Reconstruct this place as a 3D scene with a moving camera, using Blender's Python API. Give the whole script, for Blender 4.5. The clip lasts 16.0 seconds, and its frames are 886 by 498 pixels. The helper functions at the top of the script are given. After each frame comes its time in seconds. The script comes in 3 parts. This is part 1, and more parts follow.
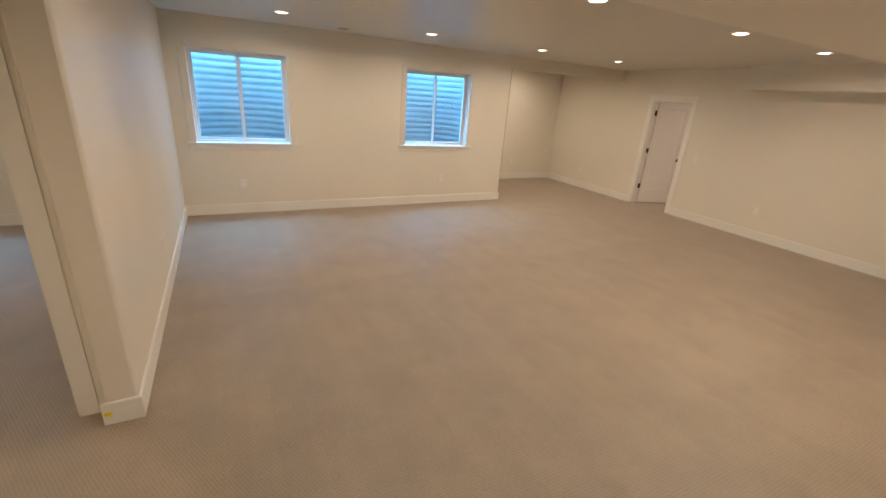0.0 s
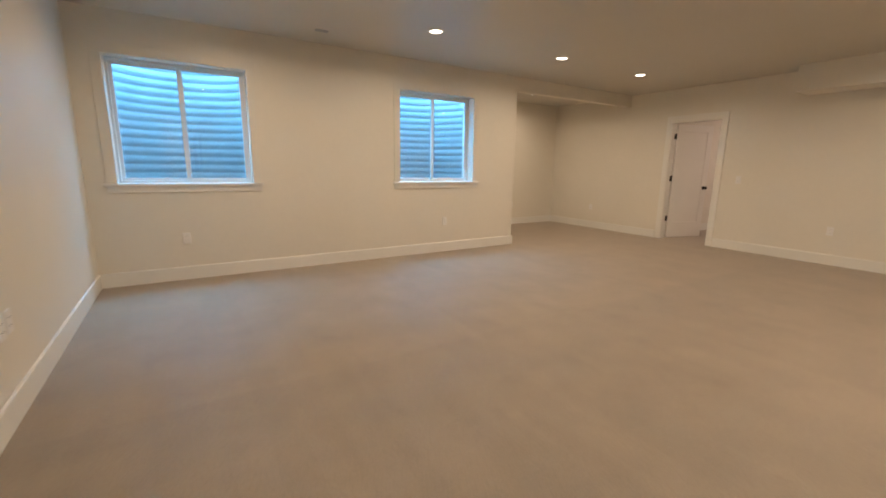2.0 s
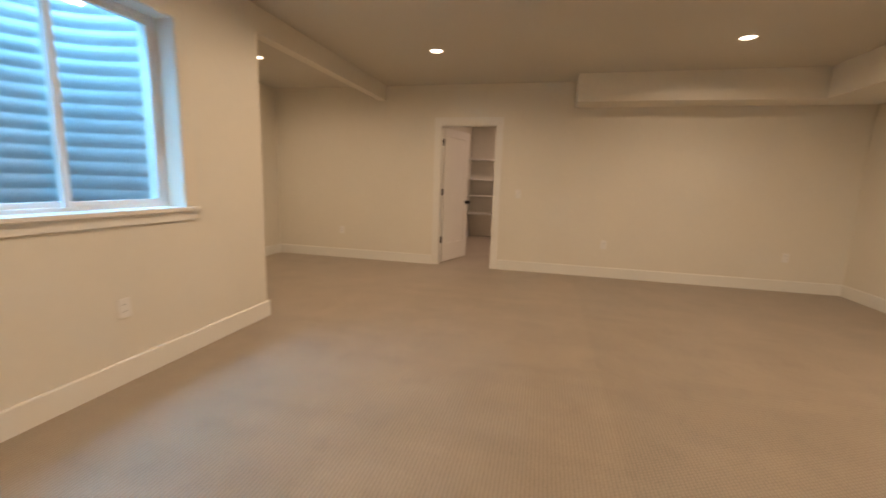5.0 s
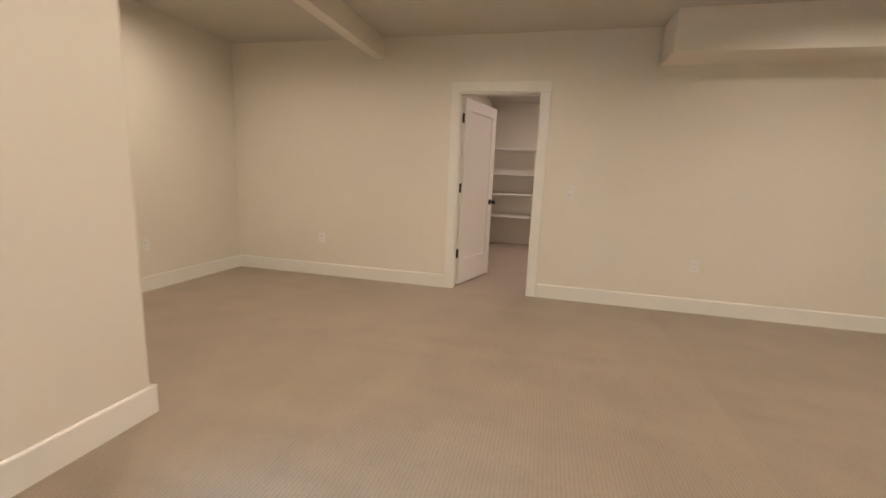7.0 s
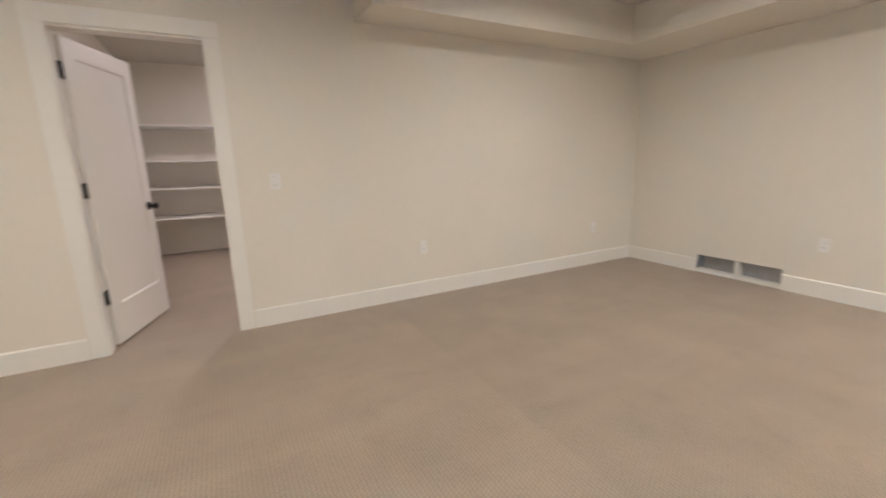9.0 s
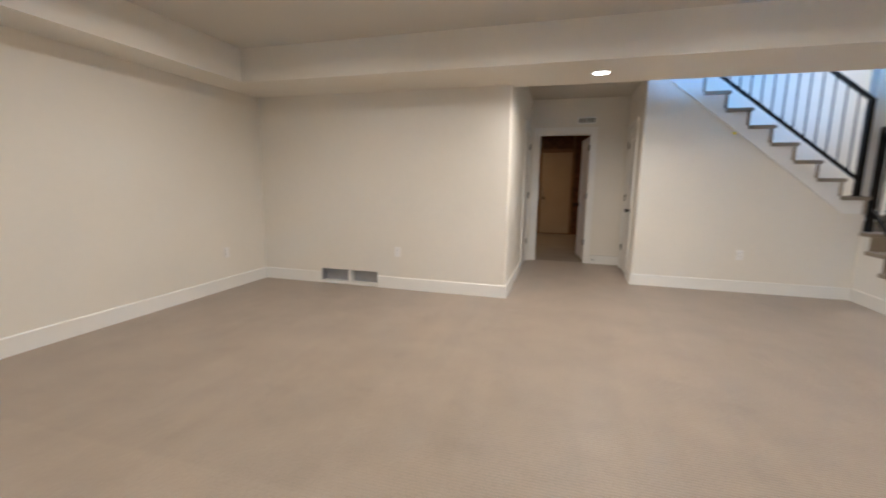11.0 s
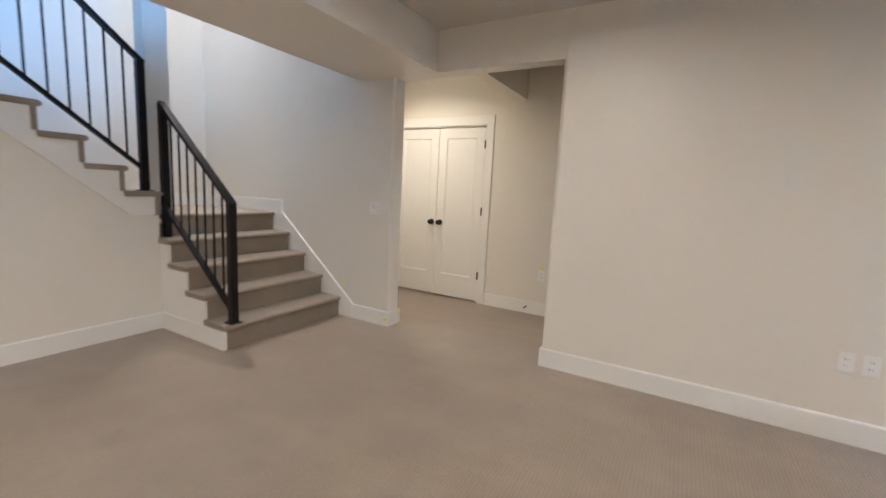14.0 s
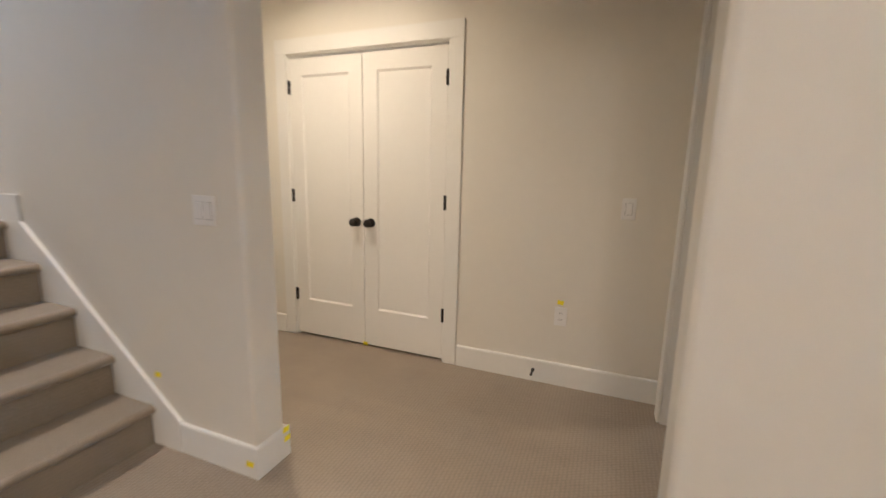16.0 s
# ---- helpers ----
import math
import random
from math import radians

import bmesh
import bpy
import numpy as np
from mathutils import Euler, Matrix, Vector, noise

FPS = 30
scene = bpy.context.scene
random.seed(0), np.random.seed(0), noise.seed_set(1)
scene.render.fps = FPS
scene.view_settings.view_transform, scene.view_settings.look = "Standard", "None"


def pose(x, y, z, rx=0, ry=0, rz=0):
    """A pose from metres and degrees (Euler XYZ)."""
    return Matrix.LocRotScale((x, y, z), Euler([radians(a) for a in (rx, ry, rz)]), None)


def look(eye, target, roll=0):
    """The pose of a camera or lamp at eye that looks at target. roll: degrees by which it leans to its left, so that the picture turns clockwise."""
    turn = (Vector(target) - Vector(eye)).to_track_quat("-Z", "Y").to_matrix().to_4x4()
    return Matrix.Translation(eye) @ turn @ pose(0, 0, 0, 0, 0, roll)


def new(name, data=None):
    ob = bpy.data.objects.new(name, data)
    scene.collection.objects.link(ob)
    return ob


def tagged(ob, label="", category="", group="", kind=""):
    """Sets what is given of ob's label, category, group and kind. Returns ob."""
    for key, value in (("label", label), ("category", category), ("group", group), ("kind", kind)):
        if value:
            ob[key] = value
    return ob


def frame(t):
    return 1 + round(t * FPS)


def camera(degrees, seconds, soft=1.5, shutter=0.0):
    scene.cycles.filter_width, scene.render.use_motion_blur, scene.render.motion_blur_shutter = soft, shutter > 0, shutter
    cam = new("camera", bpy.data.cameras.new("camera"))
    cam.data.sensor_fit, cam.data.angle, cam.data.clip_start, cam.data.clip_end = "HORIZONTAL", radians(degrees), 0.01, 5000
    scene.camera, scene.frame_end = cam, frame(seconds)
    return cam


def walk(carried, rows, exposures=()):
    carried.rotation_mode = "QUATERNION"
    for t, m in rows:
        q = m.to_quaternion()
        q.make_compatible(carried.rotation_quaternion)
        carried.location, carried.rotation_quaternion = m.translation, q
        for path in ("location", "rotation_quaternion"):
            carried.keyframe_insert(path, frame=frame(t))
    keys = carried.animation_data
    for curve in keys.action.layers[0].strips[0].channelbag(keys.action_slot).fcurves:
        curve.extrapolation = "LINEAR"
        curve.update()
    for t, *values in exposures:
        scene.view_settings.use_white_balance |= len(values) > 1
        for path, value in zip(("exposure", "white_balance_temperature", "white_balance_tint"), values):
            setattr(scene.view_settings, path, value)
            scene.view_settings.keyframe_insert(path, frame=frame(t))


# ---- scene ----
cam = camera(93.8, 16.0, 1.6, 0.5)
PATH = [
    (0, (0.232, -0.213, 1.859), (1.122, 1.437, 1.164), 4.3),
    (0.5, (0.245, 0.055, 1.653), (1.127, 1.73, 1.006), 1.7),
    (1, (0.278, 0.337, 1.473), (1.117, 2.075, 0.946), 2.7),
    (1.5, (0.358, 0.784, 1.289), (1.257, 2.523, 0.88), 0.0),
    (2, (0.432, 1.328, 1.232), (1.474, 2.99, 0.842), 0.9),
    (2.5, (0.497, 1.915, 1.239), (1.582, 3.573, 0.966), 1.4),
    (3, (0.619, 2.454, 1.217), (1.815, 4.028, 0.914), 1.8),
    (3.5, (0.816, 2.948, 1.228), (2.239, 4.318, 0.917), 1.8),
    (4, (1.127, 3.4, 1.218), (2.776, 4.465, 0.838), 2.4),
    (4.5, (1.457, 3.782, 1.233), (3.286, 4.487, 0.836), 1.1),
    (5, (1.813, 4.087, 1.242), (3.733, 4.545, 0.921), 1.8),
    (5.2, (1.964, 4.227, 1.226), (3.911, 4.547, 0.903), 1.8),
    (7.3, (3.733, 4.697, 1.175), (5.648, 5.165, 0.841), 2.5),
    (7.5, (3.891, 4.708, 1.196), (5.825, 5.039, 0.808), 0.8),
    (8, (4.189, 4.688, 1.223), (6.153, 4.742, 0.849), 1.8),
    (8.5, (4.376, 4.711, 1.189), (6.296, 4.303, 0.808), 1.5),
    (9, (4.468, 4.828, 1.217), (6.195, 3.909, 0.801), -1.5),
    (9.5, (4.372, 4.962, 1.209), (5.886, 3.717, 0.812), -0.7),
    (10, (4.238, 5.101, 1.218), (5.442, 3.542, 0.873), 0.9),
    (10.2, (4.185, 5.121, 1.223), (5.262, 3.465, 0.909), 1.0),
    (12.3, (3.89, 4.191, 1.274), (3.254, 2.32, 0.965), 2.6),
    (12.5, (3.803, 4.051, 1.274), (2.937, 2.272, 0.983), 2.7),
    (13, (3.509, 3.702, 1.27), (2.155, 2.264, 0.955), 1.7),
    (13.5, (3.101, 3.366, 1.255), (1.581, 2.089, 1.007), 3.2),
    (14, (2.722, 3.049, 1.3), (1.001, 2.069, 1.023), 2.9),
    (14.5, (2.264, 2.748, 1.288), (0.518, 1.8, 1.059), 3.1),
    (15, (1.793, 2.468, 1.286), (-0.061, 1.773, 1.006), 2.4),
    (15.5, (1.287, 2.228, 1.289), (-0.521, 1.411, 1.036), 1.8),
    (16, (0.815, 2.0, 1.27), (-1.016, 1.281, 0.911), 1.3),
]
# stops, white balance in kelvin and tint: the clip's camera cools its picture on the way
EXPOSURES = [(0.0, 0.11, 6300, 14), (1.0, 0.02, 6620, 16), (2.0, -0.03, 6480, 14), (3.0, -0.10, 6600, 13), (3.5, -0.10, 6600, 14), (4.0, -0.10, 6650, 14), (5.0, -0.08, 7050, 17),
             (7.5, 0.34, 5600, 11), (8.5, 0.48, 5250, 10), (10.0, 0.50, 5150, 10), (12.5, 0.38, 5050, 10), (14.5, 0.35, 5230, 12), (16.0, 0.30, 5450, 13)]
walk(cam, [(t, look(eye, target, roll)) for t, eye, target, roll in PATH], EXPOSURES)

# ---------------------------------------------------------------- world and lamps
world = bpy.data.worlds.new("sky")
scene.world = world
world.use_nodes = True
wn = world.node_tree
sky = wn.nodes.new("ShaderNodeTexSky")
sky.sky_type = "NISHITA"
sky.sun_disc = False
sky.sun_elevation = radians(28)
sky.sun_rotation = radians(200)
wn.links.new(sky.outputs[0], wn.nodes["Background"].inputs[0])
wn.nodes["Background"].inputs[1].default_value = 0.15

sun = new("sun", bpy.data.lights.new("sun", "SUN"))
sun.data.energy = 1.5
sun.data.angle = radians(10)
sun.data.color = (1.0, 0.95, 0.88)
sun.matrix_world = pose(0, 0, 12, 62, 0, 20)

LED = (1.0, 0.79, 0.56)
LED_W = 13.0


def sky_panel(name, m, w, h, watts, colour=(0.62, 0.82, 1.0)):
    """Skylight through an opening."""
    ob = new(name, bpy.data.lights.new(name, "AREA"))
    ob.data.shape, ob.data.size, ob.data.size_y = "RECTANGLE", w, h
    ob.data.energy, ob.data.color = watts, colour
    ob.matrix_world = m
    return ob


def disk_lamp(name, x, y, z, radius, watts, colour, beam=150):
    ob = new(name, bpy.data.lights.new(name, "AREA"))
    ob.data.shape, ob.data.size = "DISK", radius * 2
    ob.data.energy, ob.data.color, ob.data.spread = watts, colour, radians(beam)
    ob.location = (x, y, z)
    return ob


# ---------------------------------------------------------------- materials
def material(name, colour, rough=0.6, metal=0.0, spread=0.06, scale=3.0, bump=0.0, bump_scale=200.0, wear=0.0, ior=1.45):
    """A painted, metal or plastic surface with mottling at two scales and a fine relief."""
    mat = bpy.data.materials.new(name)
    mat.use_nodes = True
    nt = mat.node_tree
    N, L = nt.nodes, nt.links
    p = N["Principled BSDF"]
    p.inputs["Roughness"].default_value, p.inputs["Metallic"].default_value = rough, metal
    p.inputs["IOR"].default_value = ior
    co = N.new("ShaderNodeTexCoord")
    big, small = N.new("ShaderNodeTexNoise"), N.new("ShaderNodeTexNoise")
    big.inputs["Scale"].default_value, small.inputs["Scale"].default_value = scale, scale * 14
    big.inputs["Detail"].default_value, small.inputs["Detail"].default_value = 4, 5
    for n in (big, small):
        L.new(co.outputs["Object"], n.inputs["Vector"])
    add = N.new("ShaderNodeMath")
    add.operation = "MULTIPLY_ADD"
    add.inputs[1].default_value = 0.45
    L.new(small.outputs["Fac"], add.inputs[0])
    L.new(big.outputs["Fac"], add.inputs[2])
    ramp = N.new("ShaderNodeMapRange")
    ramp.inputs["From Min"].default_value, ramp.inputs["From Max"].default_value = 0.45, 1.0
    ramp.inputs["To Min"].default_value, ramp.inputs["To Max"].default_value = 1 - spread, 1 + spread
    L.new(add.outputs[0], ramp.inputs["Value"])
    mul = N.new("ShaderNodeVectorMath")
    mul.operation = "SCALE"
    mul.inputs[0].default_value = colour
    L.new(ramp.outputs[0], mul.inputs["Scale"])
    L.new(mul.outputs[0], p.inputs["Base Color"])
    rr = N.new("ShaderNodeMapRange")
    rr.inputs["To Min"].default_value, rr.inputs["To Max"].default_value = max(rough - 0.08, 0.02), min(rough + 0.1, 1)
    L.new(small.outputs["Fac"], rr.inputs["Value"])
    L.new(rr.outputs[0], p.inputs["Roughness"])
    if bump:
        fine = N.new("ShaderNodeTexNoise")
        fine.inputs["Scale"].default_value, fine.inputs["Detail"].default_value = bump_scale, 3
        L.new(co.outputs["Object"], fine.inputs["Vector"])
        b = N.new("ShaderNodeBump")
        b.inputs["Strength"].default_value, b.inputs["Distance"].default_value = bump, 0.002
        L.new(fine.outputs["Fac"], b.inputs["Height"])
        L.new(b.outputs[0], p.inputs["Normal"])
    return mat


def carpet_material(name, colour, tracks=0.10, loop=(1.08, 0.78), relief=0.45, nap=420, seam=None):
    """Cut and loop pile: rows of small loops, mottling, and broad bands where the pile leans."""
    mat = bpy.data.materials.new(name)
    mat.use_nodes = True
    nt = mat.node_tree
    N, L = nt.nodes, nt.links
    p = N["Principled BSDF"]
    p.inputs["Roughness"].default_value = 0.48
    p.inputs["Specular IOR Level"].default_value = 0.65
    p.inputs["Sheen Weight"].default_value = 0.2
    p.inputs["Sheen Roughness"].default_value = 0.6
    co = N.new("ShaderNodeTexCoord")
    loops = N.new("ShaderNodeTexVoronoi")
    loops.inputs["Scale"].default_value, loops.inputs["Randomness"].default_value = 56, 0.2
    loops.voronoi_dimensions = "2D"
    split = N.new("ShaderNodeSeparateXYZ")
    join = N.new("ShaderNodeCombineXYZ")
    half = N.new("ShaderNodeMath")
    half.operation = "MULTIPLY_ADD"
    half.inputs[1].default_value = 0.5
    tall = N.new("ShaderNodeMath")
    tall.operation = "ADD"
    L.new(co.outputs["Object"], split.inputs[0])
    L.new(split.outputs["Y"], tall.inputs[0])
    L.new(split.outputs["Z"], tall.inputs[1])
    L.new(tall.outputs[0], half.inputs[0])
    L.new(split.outputs["X"], half.inputs[2])
    L.new(half.outputs[0], join.inputs["X"])
    L.new(tall.outputs[0], join.inputs["Y"])
    L.new(join.outputs[0], loops.inputs["Vector"])
    fibre = N.new("ShaderNodeTexNoise")
    fibre.inputs["Scale"].default_value, fibre.inputs["Detail"].default_value = nap, 3
    L.new(co.outputs["Object"], fibre.inputs["Vector"])
    blotch = N.new("ShaderNodeTexNoise")
    blotch.inputs["Scale"].default_value, blotch.inputs["Detail"].default_value = 2.8, 8
    L.new(co.outputs["Object"], blotch.inputs["Vector"])
    stretch = N.new("ShaderNodeMapping")
    stretch.inputs["Scale"].default_value = (3.2, 0.26, 1)
    stretch.inputs["Rotation"].default_value = (0, 0, radians(9))
    L.new(co.outputs["Object"], stretch.inputs["Vector"])
    lean = N.new("ShaderNodeTexNoise")
    lean.inputs["Scale"].default_value, lean.inputs["Detail"].default_value = 1.3, 2
    L.new(stretch.outputs[0], lean.inputs["Vector"])

    def ranged(src, lo, hi, a, b):
        r = N.new("ShaderNodeMapRange")
        r.inputs["From Min"].default_value, r.inputs["From Max"].default_value = lo, hi
        r.inputs["To Min"].default_value, r.inputs["To Max"].default_value = a, b
        L.new(src, r.inputs["Value"])
        return r.outputs[0]

    def times(a, b):
        m = N.new("ShaderNodeMath")
        m.operation = "MULTIPLY"
        L.new(a, m.inputs[0])
        L.new(b, m.inputs[1])
        return m.outputs[0]

    scuff = N.new("ShaderNodeTexNoise")
    scuff.inputs["Scale"].default_value, scuff.inputs["Detail"].default_value = 4.5, 4
    L.new(co.outputs["Object"], scuff.inputs["Vector"])
    val = times(times(ranged(loops.outputs["Distance"], 0.12, 0.70, *loop), ranged(fibre.outputs["Fac"], 0.3, 0.7, 0.9, 1.1)),
                times(ranged(blotch.outputs["Fac"], 0.32, 0.70, 0.92, 1.07), ranged(lean.outputs["Fac"], 0.46, 0.54, 1 - tracks, 1 + tracks)))
    # trodden patches where the pile lies flat
    val = times(val, ranged(scuff.outputs["Fac"], 0.57, 0.72, 1.0, 0.92))
    if seam:
        # two breadths of carpet meet along this line, window-side sheen painted as lighter colour
        val = times(val, ranged(split.outputs["Y"], seam - 0.012, seam + 0.012, 0.975, 1.05))
    mul = N.new("ShaderNodeVectorMath")
    mul.operation = "SCALE"
    mul.inputs[0].default_value = colour
    L.new(val, mul.inputs["Scale"])
    L.new(mul.outputs[0], p.inputs["Base Color"])
    b = N.new("ShaderNodeBump")
    b.inputs["Strength"].default_value, b.inputs["Distance"].default_value = relief, 0.0045
    b.invert = True
    L.new(loops.outputs["Distance"] if nap > 200 else fibre.outputs["Fac"], b.inputs["Height"])
    L.new(b.outputs[0], p.inputs["Normal"])
    return mat


def glass_material(name):
    mat = bpy.data.materials.new(name)
    mat.use_nodes = True
    N, L = mat.node_tree.nodes, mat.node_tree.links
    N.remove(N["Principled BSDF"])
    clear, gloss, mix, weight, power = (N.new("ShaderNode" + k) for k in ("BsdfTransparent", "BsdfGlossy", "MixShader", "LayerWeight", "MapRange"))
    clear.inputs[0].default_value = (0.95, 0.97, 0.98, 1)
    gloss.inputs["Roughness"].default_value = 0.02
    weight.inputs["Blend"].default_value = 0.12
    power.inputs["To Min"].default_value, power.inputs["To Max"].default_value = 0.035, 0.6
    L.new(weight.outputs["Facing"], power.inputs["Value"])
    L.new(power.outputs[0], mix.inputs[0])
    L.new(clear.outputs[0], mix.inputs[1])
    L.new(gloss.outputs[0], mix.inputs[2])
    L.new(mix.outputs[0], N["Material Output"].inputs[0])
    return mat


def glow_material(name, colour, strength):
    mat = bpy.data.materials.new(name)
    mat.use_nodes = True
    p = mat.node_tree.nodes["Principled BSDF"]
    p.inputs["Emission Color"].default_value = (*colour, 1)
    p.inputs["Emission Strength"].default_value = strength
    p.inputs["Base Color"].default_value = (0.8, 0.8, 0.8, 1)
    return mat


def wood_material(name, colour, along=(1.0, 14.0, 14.0)):
    mat = material(name, colour, 0.6, 0, 0.1, 2.0, 0.3, 120)
    N, L = mat.node_tree.nodes, mat.node_tree.links
    co = N.new("ShaderNodeTexCoord")
    mp = N.new("ShaderNodeMapping")
    mp.inputs["Scale"].default_value = along
    gr = N.new("ShaderNodeTexNoise")
    gr.inputs["Scale"].default_value, gr.inputs["Detail"].default_value = 3, 6
    L.new(co.outputs["Object"], mp.inputs["Vector"])
    L.new(mp.outputs[0], gr.inputs["Vector"])
    cr = N.new("ShaderNodeValToRGB")
    cr.color_ramp.elements[0].position, cr.color_ramp.elements[1].position = 0.35, 0.7
    cr.color_ramp.elements[0].color = (*[c * 0.6 for c in colour], 1)
    cr.color_ramp.elements[1].color = (*[min(1, c * 1.25) for c in colour], 1)
    L.new(gr.outputs["Fac"], cr.inputs["Fac"])
    L.new(cr.outputs[0], N["Principled BSDF"].inputs["Base Color"])
    return mat


PAINT = material("wall_paint", (0.80, 0.762, 0.68), 0.41, 0, 0.025, 1.2, 0.28, 130)
# same cream as the walls; the ceiling's dimmer light is put into the colour
CEIL_SHADED = material("ceiling_paint_shaded", (0.61, 0.578, 0.515), 0.34, 0, 0.025, 1.0, 0.3, 110)
TRIM = material("trim_paint", (0.85, 0.835, 0.79), 0.38, 0, 0.02, 2.0, 0.06, 60)
DOOR = material("door_paint", (0.84, 0.82, 0.775), 0.4, 0, 0.02, 2.0, 0.08, 80)
CARPET = carpet_material("carpet_pile", (0.325, 0.259, 0.190), 0.022, seam=3.65)
STAIR_CARPET = carpet_material("stair_carpet_pile", (0.272, 0.220, 0.158), 0.015, (1.02, 0.95), relief=0.5, nap=150)
BLACK = material("black_metal", (0.018, 0.016, 0.016), 0.42, 0.6, 0.15, 8, 0.1, 300)
BRONZE = material("dark_bronze", (0.016, 0.013, 0.012), 0.5, 0.15, 0.15, 12)
PLATE = material("white_plastic", (0.86, 0.845, 0.82), 0.3, 0, 0.01, 5)
SLOT = material("dark_slot", (0.03, 0.03, 0.03), 0.6)
VINYL = material("window_vinyl", (0.80, 0.80, 0.79), 0.35, 0, 0.015, 4)
STEEL = material("galvanized_steel", (0.36, 0.375, 0.38), 0.40, 0.25, 0.12, 5, 0.15, 60)
GALV = material("duct_metal", (0.42, 0.43, 0.45), 0.45, 0.7, 0.12, 9)
TAPE = material("yellow_tape", (0.95, 0.80, 0.01), 0.6, 0, 0.04, 30)
STUD = wood_material("stud_wood", (0.30, 0.17, 0.08), (14, 14, 1))
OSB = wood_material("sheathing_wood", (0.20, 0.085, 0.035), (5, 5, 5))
TAN = material("tan_paint", (0.46, 0.35, 0.22), 0.5, 0, 0.06, 2.0, 0.1, 80)
CONCRETE = material("concrete", (0.30, 0.28, 0.25), 0.8, 0, 0.2, 2.5, 0.3, 80)
GRAVEL = material("gravel", (0.28, 0.27, 0.25), 0.9, 0, 0.35, 30, 1.0, 60)
SOIL = material("garden_soil", (0.12, 0.11, 0.06), 0.95, 0, 0.3, 3, 0.6, 30)
GLASS = glass_material("window_glass")
LENS = glow_material("lamp_lens", (1.0, 0.86, 0.68), 9.0)
VINYL_FLOOR = material("utility_floor", (0.28, 0.25, 0.21), 0.6, 0, 0.12, 3)


# ---------------------------------------------------------------- mesh tools
def mesh_object(name, bm, mat, parent=None):
    me = bpy.data.meshes.new(name)
    bmesh.ops.recalc_face_normals(bm, faces=bm.faces)
    bm.to_mesh(me)
    bm.free()
    me.materials.append(mat)
    ob = new(name, me)
    if parent:
        ob.parent = parent
    return ob


def part(name, bm, mat, parent, label=""):
    return tagged(mesh_object(name, bm, mat, parent), label)


def thing(name, label, category, m=None, kind="", group=""):
    ob = new(name)
    ob.empty_display_size = 0.1
    if m is not None:
        ob.matrix_world = m
    return tagged(ob, label, category, group, kind)


def box(x0, x1, y0, y1, z0, z1, bevel=0.0, bm=None, seg=2):
    """An upright box; the rounding keeps clear of what the mesh held before."""
    own = bmesh.new()
    bmesh.ops.create_cube(own, size=1)
    for v in own.verts:
        v.co = ((x0 + x1) / 2 + v.co.x * (x1 - x0), (y0 + y1) / 2 + v.co.y * (y1 - y0), (z0 + z1) / 2 + v.co.z * (z1 - z0))
    if bevel:
        bmesh.ops.bevel(own, geom=own.edges[:], offset=bevel, segments=seg, affect="EDGES", profile=0.5)
    return joined(bm, own)


def joined(bm, own):
    if bm is None:
        return own
    me = bpy.data.meshes.new("tmp")
    own.to_mesh(me)
    own.free()
    bm.from_mesh(me)
    bpy.data.meshes.remove(me)
    return bm


def tube(p, q, r, sides=12, bm=None, r2=None):
    """A round bar from p to q."""
    own = bmesh.new()
    p, q = Vector(p), Vector(q)
    bmesh.ops.create_cone(own, cap_ends=True, segments=sides, radius1=r, radius2=r if r2 is None else r2, depth=(q - p).length,
                          matrix=Matrix.Translation((p + q) / 2) @ (q - p).to_track_quat("Z", "Y").to_matrix().to_4x4())
    return joined(bm, own)


def bar(p, q, w, h, bevel=0.003, bm=None):
    """A square bar from p to q, w across and h high."""
    own = box(-0.5, 0.5, -0.5, 0.5, -0.5, 0.5)
    p, q = Vector(p), Vector(q)
    d = q - p
    side = d.cross(Vector((0, 0, 1)))
    side = side.normalized() if side.length > 1e-6 else Vector((1, 0, 0))
    up = side.cross(d).normalized()
    for v in own.verts:
        v.co = (p + q) / 2 + d * v.co.x + side * (v.co.y * w) + up * (v.co.z * h)
    if bevel:
        bmesh.ops.bevel(own, geom=own.edges[:], offset=bevel, segments=2, affect="EDGES", profile=0.5)
    return joined(bm, own)


def prism(points, axis, a, b, bevel=0.0):
    """A flat outline pushed along x or y from a to b. points: (y, z) for x, (x, z) for y, (x, y) for z."""
    bm = bmesh.new()
    put = {"x": lambda u, v, w: (w, u, v), "y": lambda u, v, w: (u, w, v), "z": lambda u, v, w: (u, v, w)}[axis]
    lo = [bm.verts.new(put(u, v, a)) for u, v in points]
    hi = [bm.verts.new(put(u, v, b)) for u, v in points]
    n = len(points)
    bm.faces.new(lo)
    bm.faces.new(hi[::-1])
    for i in range(n):
        bm.faces.new((lo[i], hi[i], hi[(i + 1) % n], lo[(i + 1) % n]))
    if bevel:
        bmesh.ops.bevel(bm, geom=bm.edges[:], offset=bevel, segments=2, affect="EDGES", profile=0.5)
    return bm


